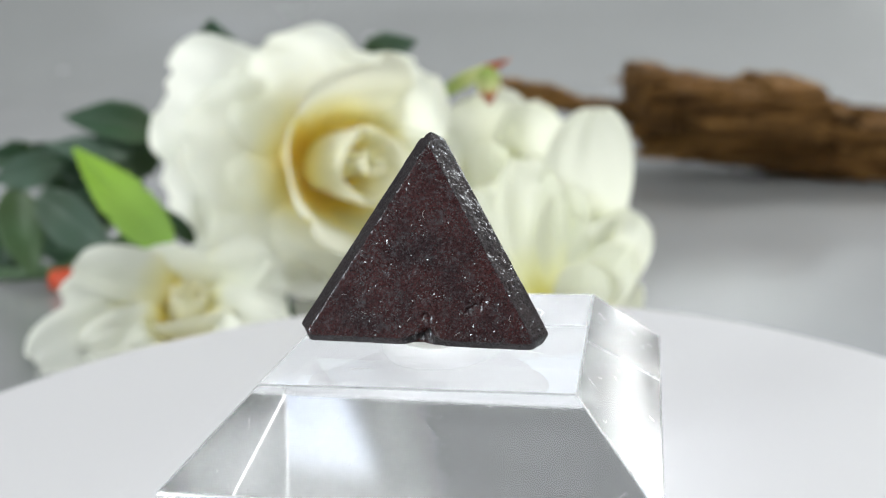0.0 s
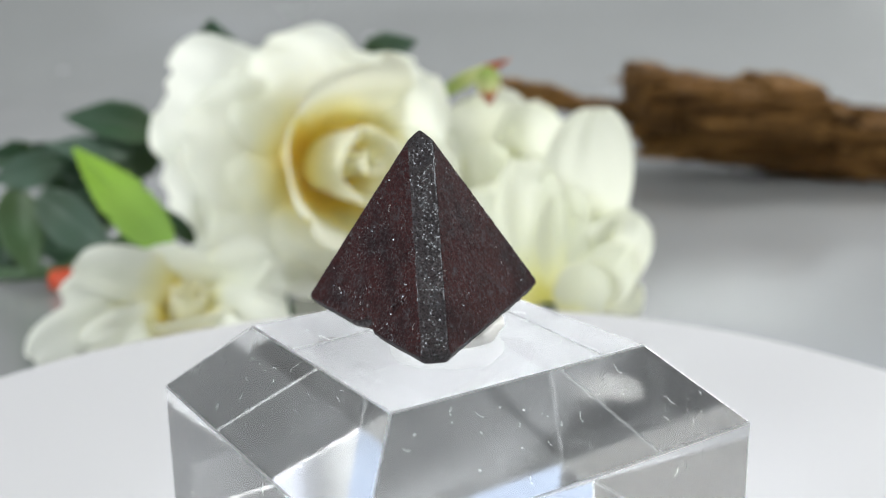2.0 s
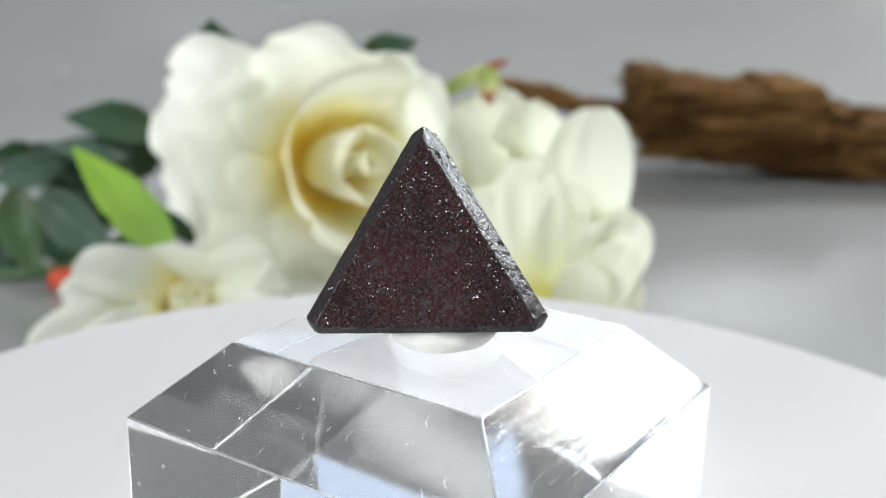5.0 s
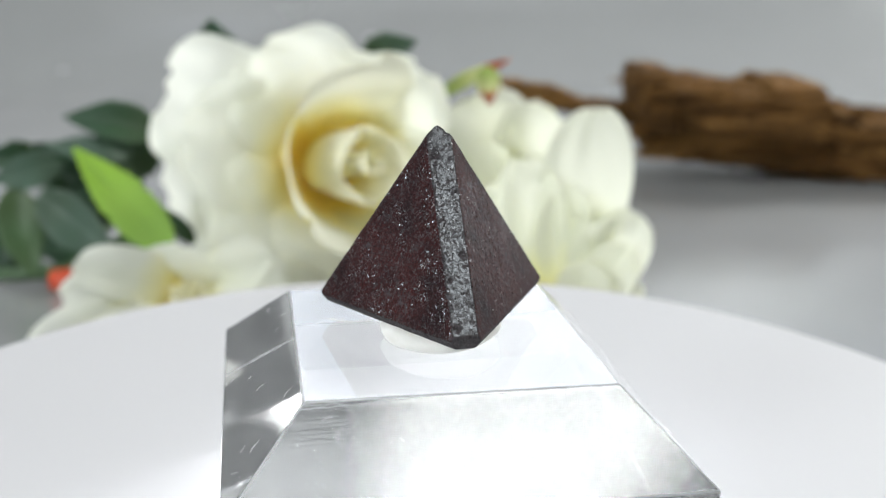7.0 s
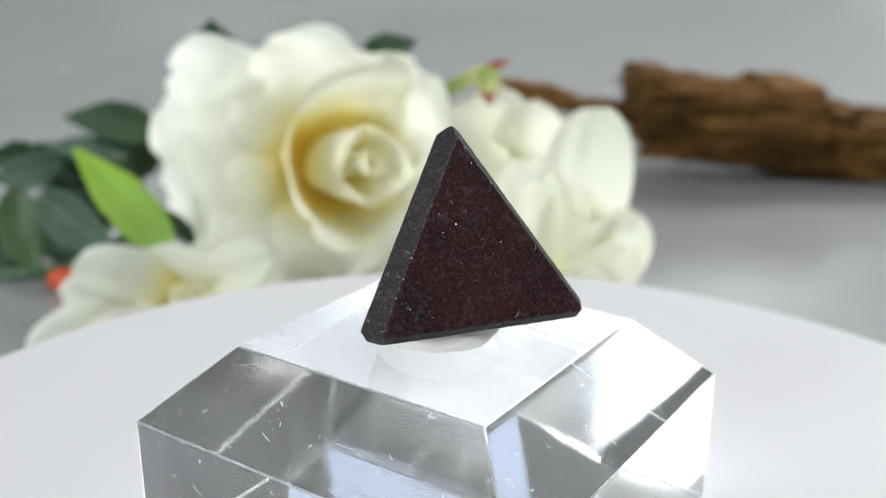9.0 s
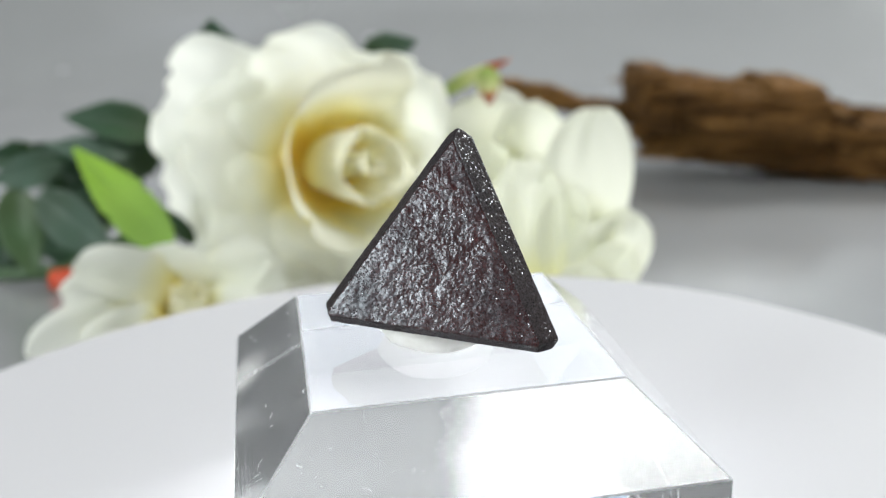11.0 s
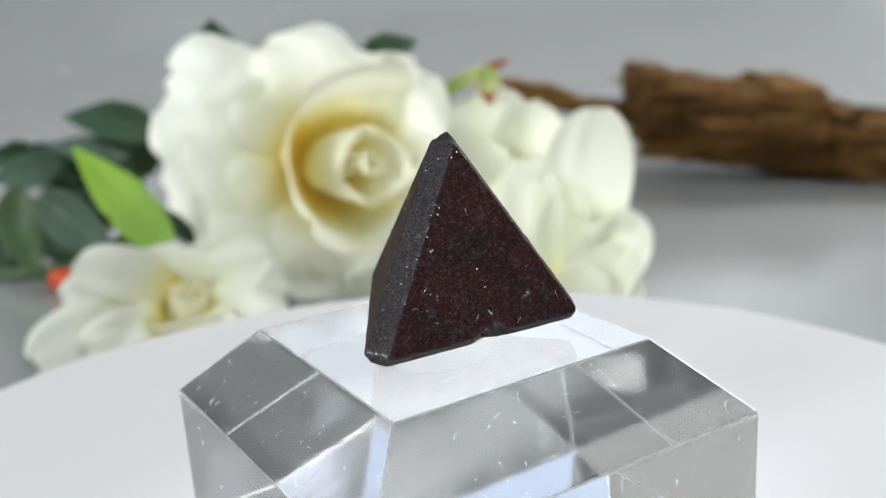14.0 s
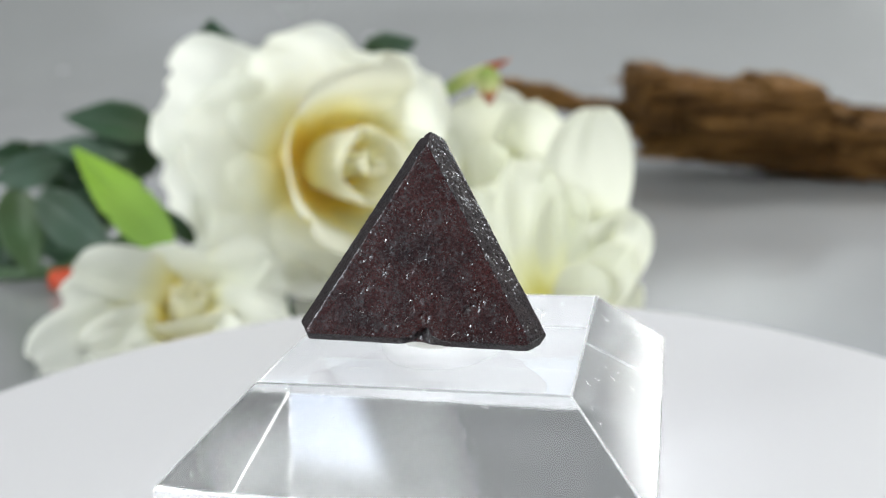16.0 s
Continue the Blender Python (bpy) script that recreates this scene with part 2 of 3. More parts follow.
# ---- the added unseen room and the paper sweep ----
def room():
    def walls(name, boxes, mat=M_WALL):
        bm = bmesh.new()
        for bx in boxes:
            box_bm(bm, *bx)
        return tagged(new(name, bm_mesh(name, bm, mat)), "plain unseen room surface, its tone set for bounce light and reflections", "wall", kind="structure")
    walls("floor", [(-1.6, -2.1, -0.85, 1.6, 1.5, -0.75)], M_FLOOR)
    walls("ceiling", [(-1.6, -2.1, 2.2, 1.6, 1.5, 2.3)])
    walls("wall_south", [(-1.6, -2.2, -0.75, 1.6, -2.1, 2.2)], M_WALL_MID)
    walls("wall_north", [(-1.6, 1.5, -0.75, -0.86, 1.6, 2.2), (-0.86, 1.5, -0.75, -0.44, 1.6, 1.4), (-0.86, 1.5, 2.14, -0.44, 1.6, 2.2), (-0.44, 1.5, -0.75, -0.35, 1.6, 2.2),
                         (-0.35, 1.5, -0.75, 1.1, 1.6, 0.5), (-0.35, 1.5, 1.2, 1.1, 1.6, 2.2), (1.1, 1.5, -0.75, 1.6, 1.6, 2.2)], M_WALL_GREY)
    # east wall kept dark so that acrylic facets refracting it turn dark
    walls("wall_east", [(1.5, -2.1, -0.75, 1.6, 0.76, 2.2), (1.5, 1.47, -0.75, 1.6, 1.5, 2.2), (1.5, 0.76, -0.75, 1.6, 1.47, 0.64), (1.5, 0.76, 1.38, 1.6, 1.47, 2.2)], M_WALL_DARK)
    walls("wall_west", [(-1.6, -2.1, -0.75, -1.5, -2.05, 2.2), (-1.6, -1.46, -0.75, -1.5, -1.40, 2.2), (-1.6, -0.90, -0.75, -1.5, 1.5, 2.2), (-1.6, -1.40, -0.75, -1.5, -0.90, 0.28), (-1.6, -1.40, 1.05, -1.5, -0.90, 2.2),
                        (-1.6, -2.05, -0.75, -1.5, -1.46, 0.55), (-1.6, -2.05, 1.30, -1.5, -1.46, 2.2)], M_WALL_MID)
    # table under the sweep
    bm = bmesh.new()
    box_bm(bm, -0.83, -1.15, -0.034, 0.83, 0.98, -0.004)
    for sx in (-1, 1):
        for y in (-1.1, 0.93):
            box_bm(bm, sx * 0.76 - 0.03, y - 0.03, -0.75, sx * 0.76 + 0.03, y + 0.03, -0.034)
    tagged(new("table", bm_mesh("table", bm, M_FLOOR)), "plain table under the white paper sweep", "table", kind="structure")


def paper_sweep():
    prof = [(-1.1, 0.0), (-0.6, 0.0), (-0.2, 0.0), (0.1, 0.0), (0.4, 0.0), (0.62, 0.0)]
    for k in range(1, 25):
        a = k / 24 * radians(82)
        prof.append((0.62 + 0.30 * math.sin(a), 0.30 * (1 - math.cos(a))))
    y, z = prof[-1]
    prof += [(y + 0.01, z + 0.06), (y + 0.02, z + 0.13)]
    nx = 40
    pts = np.zeros((len(prof), nx, 3))
    for j, (y, z) in enumerate(prof):
        for i in range(nx):
            x = -0.8 + 1.6 * i / (nx - 1)
            pts[j, i] = (x, y, z - 0.0004)
    v, f, uv = sheet(pts, 0.0008)
    tagged(new("backdrop", mesh_of("backdrop", v, f, M_SWEEP)), "pale grey satin paper sweep curving up behind the roses", "backdrop", kind="structure")


# ---- turntable, acrylic stand, stone ----
TOP = 0.0556          # height of the stand's top on the turning axis
RATE = 22.6           # degrees a second, clockwise from above
YAW, TX, TY = 1.37353, -0.03848, 0.0247
LEAN = Matrix.Rotation(YAW, 4, "Z") @ Matrix.Rotation(TX, 4, "X") @ Matrix.Rotation(TY, 4, "Y")
STAND_AT = Matrix.Translation((0.00031, -0.0005, 0)) @ LEAN
DISC_Z = -0.0280
UP = (LEAN.to_3x3() @ Vector((0, 0, 1))).normalized()
STAND_H = -UP.dot(Vector((0, 0, DISC_Z)) - STAND_AT.translation)


def turntable():
    thing = new("turntable")
    seg = 160
    frame_at = Matrix.Translation((0, 0, DISC_Z)) @ LEAN
    inv = LEAN.inverted()
    verts = []
    for inset, z in ((-0.0008, 0.0), (-0.0003, -0.0002), (0.0, -0.0008), (0.0, -0.0034), (-0.0004, -0.004)):
        for k in range(seg):
            a = 2 * math.pi * k / seg
            r = 0.10096 - 0.00038 * math.cos(2 * a) + 0.00057 * math.sin(2 * a) - 0.00022 * math.cos(3 * a) - 0.00042 * math.sin(3 * a)
            r += 0.0003 * noise.noise((6 * math.cos(a), 6 * math.sin(a), 1.0)) + inset
            q = inv @ Vector((-0.0027 + r * math.cos(a), -0.00101 + r * math.sin(a), 0))
            verts.append(frame_at @ Vector((q.x, q.y, z)))
    faces = [tuple(range(seg)), tuple(reversed(range(4 * seg, 5 * seg)))]
    for j in range(4):
        for k in range(seg):
            a, b = j * seg + k, j * seg + (k + 1) % seg
            faces.append((a, a + seg, b + seg, b))
    me = mesh_of("disc", verts, faces, M_DISC, smooth=False)
    part("disc", me, thing, "round white board")
    bm = bmesh.new()
    bmesh.ops.create_cone(bm, cap_ends=True, segments=64, radius1=0.045, radius2=0.042, depth=TOP + DISC_Z - 0.006,
                          matrix=Matrix.Translation((0, 0, -TOP + (TOP + DISC_Z - 0.006) / 2)))
    part("base", bm_mesh("base", bm, M_DISC), thing, "low round foot")
    return tagged(thing, "round white turntable disc, slightly tilted, turning on the sweep", "turntable")


def acrylic_stand():
    a, b = 0.0175, 0.0175 + 0.00894
    bm = bmesh.new()
    rows = [(a, 0.0), (b, -0.009), (b, -STAND_H + 0.0002)]
    vs = [[bm.verts.new((sx * r, sy * r, z)) for sx, sy in ((-1, -1), (1, -1), (1, 1), (-1, 1))] for r, z in rows]
    bm.faces.new(vs[0])
    bm.faces.new(list(reversed(vs[2])))
    for j in range(2):
        for k in range(4):
            bm.faces.new((vs[j][k], vs[j + 1][k], vs[j + 1][(k + 1) % 4], vs[j][(k + 1) % 4]))
    bmesh.ops.recalc_face_normals(bm, faces=bm.faces)
    bmesh.ops.bevel(bm, geom=list(bm.edges), offset=0.00016, segments=2, profile=0.5, affect="EDGES")
    bm.normal_update()
    big = sorted(bm.faces, key=lambda f: -f.calc_area())[:10]
    for f in bm.faces:
        n = f.normal
        f.material_index = 5 if n.z < -0.9 else 0 if n.z > 0.9 else 4 if abs(n.z) < 0.3 else ((1 if n.y > 0 else 6) if abs(n.y) > abs(n.x) else (2 if n.x > 0 else 7))
        if f not in big:
            f.material_index = 3
    me = bm_mesh("acrylic_stand", bm, [M_ACRYL_TOP, M_ACRYL_X, M_ACRYL_Y, M_ACRYL_EDGE, M_ACRYL_SIDE, M_ACRYL_BASE, M_ACRYL_CLEAR_X, M_ACRYL_CLEAR_Y])
    me.transform(STAND_AT)
    ob = new("acrylic_stand", me)
    ob.visible_shadow = False
    for x, y, length, curve in ((-0.012, 0.006, 0.003, 0.0012), (0.011, -0.010, 0.004, -0.0006), (0.008, 0.012, 0.002, 0.0008), (-0.006, -0.013, 0.0035, 0.0009), (0.013, 0.002, 0.0015, 0.0003)):
        pts = [STAND_AT @ Vector((x + length * k / 9 * math.cos(x * 900), y + length * k / 9 * math.sin(x * 900) + curve * math.sin(k / 9 * math.pi * 1.4), 0.00004)) for k in range(10)]
        part("fibre", tube("fibre", pts, 0.00002, M_LINT, 5), ob)
    # hairs and scratches on the shoulders and walls
    rng = random.Random(3)
    for k in range(72):
        q = Matrix.Rotation(radians(90 * (k % 4)), 4, "Z")
        if k % 3:
            w = rng.uniform(0.05, 0.95)
            r, z, n = a + (b - a) * w, -0.009 * w, Vector((0, -0.709, 0.705))
        else:
            r, z, n = b, rng.uniform(-0.024, -0.0105), Vector((0, -1, 0))
        at, turn = Vector((rng.uniform(-0.92, 0.92) * r, -r, z)) + n * 0.00003, rng.uniform(0, math.pi)
        across = Vector((1, 0, 0)) * math.cos(turn) + n.cross(Vector((1, 0, 0))) * math.sin(turn)
        side = n.cross(across)
        length, bend = rng.uniform(0.0003, 0.0015), rng.uniform(-0.0003, 0.0003)
        pts = [STAND_AT @ q @ (at + across * length * (i / 7 - 0.5) + side * bend * math.sin(i / 7 * math.pi * 1.3)) for i in range(8)]
        part("fibre", tube("fibre", pts, rng.uniform(0.000010, 0.000022), M_LINT_WHITE, 5), ob)
    return tagged(ob, "clear acrylic block with sloping shoulders standing on the white disc", "display stand")


APEX = np.array((-0.00065, -0.00215, 0.0255))
FEET = [np.array((0.01137, -0.01193, 0.00363)), np.array((0.00266, 0.01393, 0.00425)), np.array((-0.01583, -0.00664, 0.00337))]


def stone():
    corners = [APEX, *FEET]
    centre = sum(corners) / 4
    mid = centre + np.array((-0.00015, -0.00007, 0.00012))
    c = [mid + (p - centre) * 1.225 for p in corners]
    planes = []

    def normal_of(i, j, k):
        n = np.cross(c[j] - c[i], c[k] - c[i])
        n /= np.linalg.norm(n)
        return n if n @ (c[i] - mid) > 0 else -n
    faces = {}
    for skip in range(4):
        i, j, k = [q for q in range(4) if q != skip]
        n = normal_of(i, j, k)
        faces[skip] = n
        planes.append((n, n @ (c[i] - mid)))
    for i in range(4):
        for j in range(i + 1, 4):
            f1, f2 = [q for q in range(4) if q not in (i, j)]
            n = faces[f1] + faces[f2]
            n /= np.linalg.norm(n)
            cut = 0.0021 if i == 0 else 0.0009
            planes.append((n, n @ (c[i] - mid) - cut))
    for k in range(4):
        n = (c[k] - mid) / np.linalg.norm(c[k] - mid)
        planes.append((n, np.linalg.norm(c[k] - mid) - (0.0039 if k else 0.0037)))
    bm = bmesh.new()
    bmesh.ops.create_icosphere(bm, subdivisions=8, radius=1)
    me = bm_mesh("stone_tetrahedron", bm, [M_STONE, M_STONE_EDGE], smooth=True)
    co = np.zeros(len(me.vertices) * 3)
    me.vertices.foreach_get("co", co)
    co = co.reshape(-1, 3)
    co /= np.linalg.norm(co, axis=1, keepdims=True)
    inv = np.stack([np.maximum(co @ n, 1e-6) / d for n, d in planes])
    most = inv.max(axis=0)
    s = np.sum((inv / most) ** 170, axis=0) ** (-1 / 170) / most
    edge = inv.argmax(axis=0) > 3
    me.polygons.foreach_set("material_index", [int(edge[list(f.vertices)].sum() > 1) for f in me.polygons])
    p = co * s[:, None]
    # chip in the lower edge and a few pits
    foot = (c[1] + c[3]) / 2 - mid
    along = (c[1] - c[3]) / np.linalg.norm(c[1] - c[3])
    chips = [(foot * 0.95 + along * d, rad, deep) for d, rad, deep in ((-0.0009, 0.0006, 0.0011), (0.0002, 0.0008, 0.0022), (0.0011, 0.0006, 0.0012), (0.0024, 0.0006, 0.0008), (-0.0020, 0.0004, 0.0006), (0.0036, 0.0004, 0.0006))]
    rng = np.random.RandomState(4)
    for _ in range(260):
        i, j, l = rng.choice(4, 3, replace=False)
        w, off = rng.rand(), 0.12 * rng.rand()
        q = (c[i] * w + c[j] * (1 - w)) * (1 - off) + c[l] * off
        chips.append(((q - mid) * 0.93, 0.00015 + 0.00035 * rng.rand() ** 2, 0.00006 + 0.00016 * rng.rand()))
    n, d = planes[2]
    for at, rad, deep in (((-0.0013, -0.0090, 0.0048), 0.0007, 0.0016), ((-0.0016, -0.0090, 0.0062), 0.00045, 0.0007), ((-0.0004, -0.0091, 0.0044), 0.0005, 0.0011), ((0.0031, -0.0090, 0.0075), 0.00045, 0.0007), ((0.0025, -0.0089, 0.0072), 0.0004, 0.0006), ((0.0037, -0.0088, 0.0081), 0.0003, 0.0005)):
        q = np.array(at) - mid
        chips.append((q * d / (n @ q), rad, deep))
    for at, rad, deep in chips:
        q = np.exp(-np.sum((p - at) ** 2, axis=1) / rad ** 2)
        p -= co * (q * deep)[:, None]
    for q in range(len(p)):
        x, y, z = p[q]
        p[q] -= co[q] * (0.00005 * noise.noise((x * 600, y * 600, z * 600)) + 0.000030 * noise.noise((x * 1900, y * 1900, z * 1900)) + 0.000018 * noise.noise((x * 4200, y * 4200, z * 4200)))
    me.vertices.foreach_set("co", (p + mid).ravel())
    me.update()
    ob = new("stone_tetrahedron", me)
    # fine lint on the faces
    for k in range(18):
        f = (1, 2, 3)[k % 3]
        i, j, l = [q for q in range(4) if q != f]
        w = rng.dirichlet((1.6, 1.6, 1.6))
        n, q = faces[f], w[0] * c[i] + w[1] * c[j] + w[2] * c[l]
        q = mid + (q - mid) * 0.9
        q = q + n * (n @ (c[i] - q) + 0.00003)
        a = rng.rand() * 6.28
        u = np.cross(n, (math.cos(a), math.sin(a), 0.3))
        u /= np.linalg.norm(u)
        v = np.cross(n, u)
        length, curve = rng.uniform(0.0003, 0.0010), rng.uniform(-0.00020, 0.00020)
        pts = [q + u * length * (x / 6 - 0.5) + v * curve * math.sin(x / 6 * math.pi) for x in range(7)]
        part("fibre", tube("fibre", pts, 0.000014, M_LINT, 5), ob)
    return tagged(ob, "dark reddish-brown sparkling stone pyramid on white putty", "stone")


def putty():
    bm = bmesh.new()
    bmesh.ops.create_icosphere(bm, subdivisions=4, radius=1)
    for v in bm.verts:
        d = v.co.normalized()
        k = 1 + 0.08 * noise.noise(d * 2.0 + Vector((3, 1, 2)))
        z = max(-0.55, min(0.8, d.z))
        v.co = Vector((0.0002 + 0.0074 * d.x * k, 0.0006 + 0.0070 * d.y * k, 0.0015 + 0.0030 * z))
    me = bm_mesh("putty_blob", bm, M_PUTTY, smooth=True)
    return tagged(new("putty_blob", me), "white sticky putty blob squeezed under the stone", "putty")


# ---- silk flowers ----
def petal_points(L, W, angles, turn, r0, curl, ruffle, seed, nu=17, nv=19):
    """angles: lean of the petal from the flower's axis at base, a third, two thirds and tip."""
    pts = np.zeros((nv, nu, 3))
    r, z, before = r0, 0.0, 0.0
    for j in range(nv):
        v = math.sin(math.pi / 2 * j / (nv - 1)) ** 0.9
        if j:
            a = radians(np.interp((v + before) / 2, (0, 0.33, 0.67, 1), angles))
            r += L * (v - before) * math.sin(a)
            z += L * (v - before) * math.cos(a)
            before = v
        hw = math.sqrt(max(0.02, 1 - ((v - 0.62) / 0.63) ** 2)) if v < 0.62 else math.sqrt(max(0.004, 1 - abs((v - 0.62) / 0.382) ** 2.6))
        rr = max(r, 0.30 * W)
        for i in range(nu):
            u = 2 * i / (nu - 1) - 1
            th = turn + u * W * hw / rr
            k = noise.noise((u * 1.3 + seed * 7.1, v * 1.7, seed * 3.3)) * ruffle * (0.25 + v)
            k2 = noise.noise((u * 2.6 * hw + seed * 5.1, v * 2.0, seed * 1.7 + 9)) * ruffle * 0.45 * v * v
            q = r + curl * u * u * v * v * L + (k + k2) * L
            drop = 0.10 * L * (u * hw) ** 2 * v - 0.5 * k * L
            pts[j, i] = (q * math.cos(th), q * math.sin(th), z - drop)
    return pts


def petal_sheet(base, tip, width, cup, belly, roll, square, ruffle, seed, nu=21, nv=23):
    """One open petal from base to tip, in millimetres in the rose's frame, which faces the camera (z towards it): cup
    lifts its sides, belly its middle, roll turns its tip back.
    """
    base, tip = Vector(base) * 0.001, Vector(tip) * 0.001
    d = tip - base
    L, t = d.length, d.normalized()
    s = t.cross(Vector((0, 0, 1))).normalized()
    n = s.cross(t)
    width *= 0.001
    pts = np.zeros((nv, nu, 3))
    for j in range(nv):
        v = math.sin(math.pi / 2 * j / (nv - 1)) ** 0.9
        hw = 0.30 + 0.70 * math.sin(math.pi / 2 * min(1, v / 0.58))
        if v > 0.58:
            hw = max(0.02, 1 - ((v - 0.58) / 0.42) ** square) ** (1 / square)
        late = max(0.0, v - 0.70) / 0.30
        for i in range(nu):
            u = 2 * i / (nu - 1) - 1
            side = max(0.0, abs(u) - 0.70) / 0.30
            wave = noise.noise((u * 1.5 + seed * 7.1, v * 1.9, seed * 3.3)) + 0.25 * noise.noise((u * 3.4 + seed, v * 3.6, seed * 1.7 + 9)) * (0.3 + v)
            crease = 0.006 * L * abs(noise.noise((u * 2.3 + seed * 4.1, v * 0.8, seed * 2.2))) * v
            lift = belly * L * 4 * v * (1 - v) + cup * width * (u * hw) ** 2 - roll * L * (late ** 2 + 0.5 * v * side ** 2) + ruffle * L * wave * (0.2 + v) + crease
            along = 0.07 * L * noise.noise((u * 2.2 + seed * 2.7, 4.0, seed)) * v
            pts[j, i] = base + t * (L * v + along) + s * (u * hw * width / 2) + n * lift
    return pts


def rose(name, at, axis, size, mat, label, layers, heart_at, heart_axis, petals, seed=0, stem_to=None):
    """layers: rings of wrapped inner petals about the heart's own axis; petals: open ones (base, tip, width, cup, belly, roll, squareness)."""
    thing = new(name)
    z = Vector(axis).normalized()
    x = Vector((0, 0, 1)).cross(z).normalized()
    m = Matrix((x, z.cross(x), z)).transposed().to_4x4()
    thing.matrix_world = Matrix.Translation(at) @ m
    rng = random.Random(seed)
    tilt = Matrix.Translation(Vector(heart_at) * 0.001) @ Vector(heart_axis).normalized().to_track_quat("Z", "X").to_matrix().to_4x4()
    for li, (count, L, W, angles, r0, curl, ruffle, start) in enumerate(layers):
        for k in range(count):
            turn = radians(start + 360 / count * k + rng.uniform(-9, 9))
            pts = petal_points(L * size * rng.uniform(0.94, 1.06), W * size, [q + rng.uniform(-5, 5) for q in angles], turn, r0 * size, curl, ruffle, seed + li * 11.3 + k * 1.9)
            v, f, uv = cloth(pts)
            me = mesh_of("petal", v, f, M_HEART if li < 3 and mat == M_PETAL else mat, uvs=uv)
            me.transform(tilt)
            part("petal", me, thing)
    for k, (base, tip, width, cup, belly, roll, square) in enumerate(petals):
        v, f, uv = cloth(petal_sheet(base, tip, width, cup, belly, roll, square, 0.035, seed + 31 + 2.3 * k))
        part("petal", mesh_of("petal", v, f, mat, uvs=uv), thing)
    # green cup and stem behind the petals
    bm = bmesh.new()
    bmesh.ops.create_cone(bm, cap_ends=True, segments=20, radius1=0.003 * size, radius2=0.007 * size, depth=0.010 * size, matrix=Matrix.Translation((0, 0, -0.004 * size)))
    bmesh.ops.bevel(bm, geom=list(bm.edges), offset=0.0008, segments=2, affect="EDGES")
    part("calyx", bm_mesh("calyx", bm, M_STEM, True), thing, "green calyx")
    if stem_to is not None:
        inv = thing.matrix_world.inverted()
        a, b = Vector(at) - z * 0.006, Vector(stem_to)
        back = a - z * 0.03
        path = [inv @ ((1 - t) ** 2 * a + 2 * t * (1 - t) * back + t * t * b) for t in (k / 9 for k in range(10))]
        part("stem", tube("stem", path, 0.0022, M_STEM), thing, "green plastic stem")
    return tagged(thing, label, "artificial rose", "silk roses behind the turntable")


# rings of wrapped petals: count, length, half width, leans, inner radius, curl, ruffle, start
INNER = [
    (3, 0.029, 0.0085, (24, 4, -3, 2), 0.0010, 0.0, 0.03, 10),
    (3, 0.033, 0.0160, (46, 14, -1, 8), 0.0024, 0.0, 0.05, 60),
    (3, 0.038, 0.0230, (70, 32, 12, 40), 0.0034, 0.03, 0.09, 25),
]
# opened petals of the large rose from the middle outwards, laid out across the camera's view
MAIN_MIDDLE = [
    ((-14, 2, 2), (-44, 10, 26), 40, 0.14, 0.04, 0.16, 3.0),
    ((-10, -8, 2), (-38, -22, 24), 40, 0.14, 0.04, 0.18, 3.0),
    ((-8, 8, 2), (-24, 30, 24), 38, 0.16, 0.04, 0.18, 3.0),
    ((4, 6, 4), (20, 24, 24), 36, 0.16, 0.03, 0.18, 2.6),
    ((6, -4, 4), (27, -8, 24), 34, 0.16, 0.03, 0.18, 2.6),
    ((-4, -9, 2), (-4, -29, 27), 40, 0.16, 0.03, 0.18, 3.0),
]
MAIN_OUTER = [
    ((-9, 5, -2), (-54, 24, 9), 42, 0.05, 0.04, 0.12, 5.0),
    ((-5, 8, -4), (-22, 36, 6), 42, 0.08, 0.03, 0.16, 3.0),
    ((3, 7, -2), (13, 28, 10), 42, 0.08, 0.03, 0.16, 2.8),
    ((6, 2, -2), (29, 9, 12), 38, 0.08, 0.03, 0.16, 2.8),
    ((-10, -2, -4), (-56, -6, 6), 40, 0.06, 0.02, 0.14, 2.8),
    ((-7, -7, -2), (-45, -28, 12), 40, 0.08, 0.03, 0.16, 3.0),
    ((-3, -9, -2), (-19, -37, 15), 44, 0.08, 0.03, 0.16, 3.4),
    ((4, -8, -2), (12, -35, 15), 40, 0.08, 0.03, 0.16, 2.8),
]
LOW_PETALS = [
    ((2, -2, 0), (-29, -9, 26), 27, 0.12, 0.06, 0.14, 3.4),
    ((2, 1, -2), (-23, 5, 22), 24, 0.16, 0.07, 0.12, 3.2),
    ((8, 7, 2), (-20, 16, 22), 15, 0.05, 0.06, 0.06, 2.6),
    ((9, 8, 2), (27, 14, 18), 16, 0.10, 0.06, 0.08, 2.8),
    ((4, 4, -4), (8, 15, 14), 32, 0.14, 0.04, 0.16, 3.4),
    ((5, 1, -2), (29, 6, 18), 26, 0.16, 0.06, 0.14, 3.4),
    ((5, -3, 0), (27, -7, 26), 24, 0.16, 0.06, 0.14, 3.4),
    ((0, -4, 4), (-16, -5, 29), 18, 0.25, 0.06, 0.14, 3.0),
    ((2, -5, 6), (-7, -14, 32), 20, 0.20, 0.06, 0.12, 3.0),
    ((6, -4, 6), (16, -13, 31), 20, 0.20, 0.06, 0.12, 3.0),
]
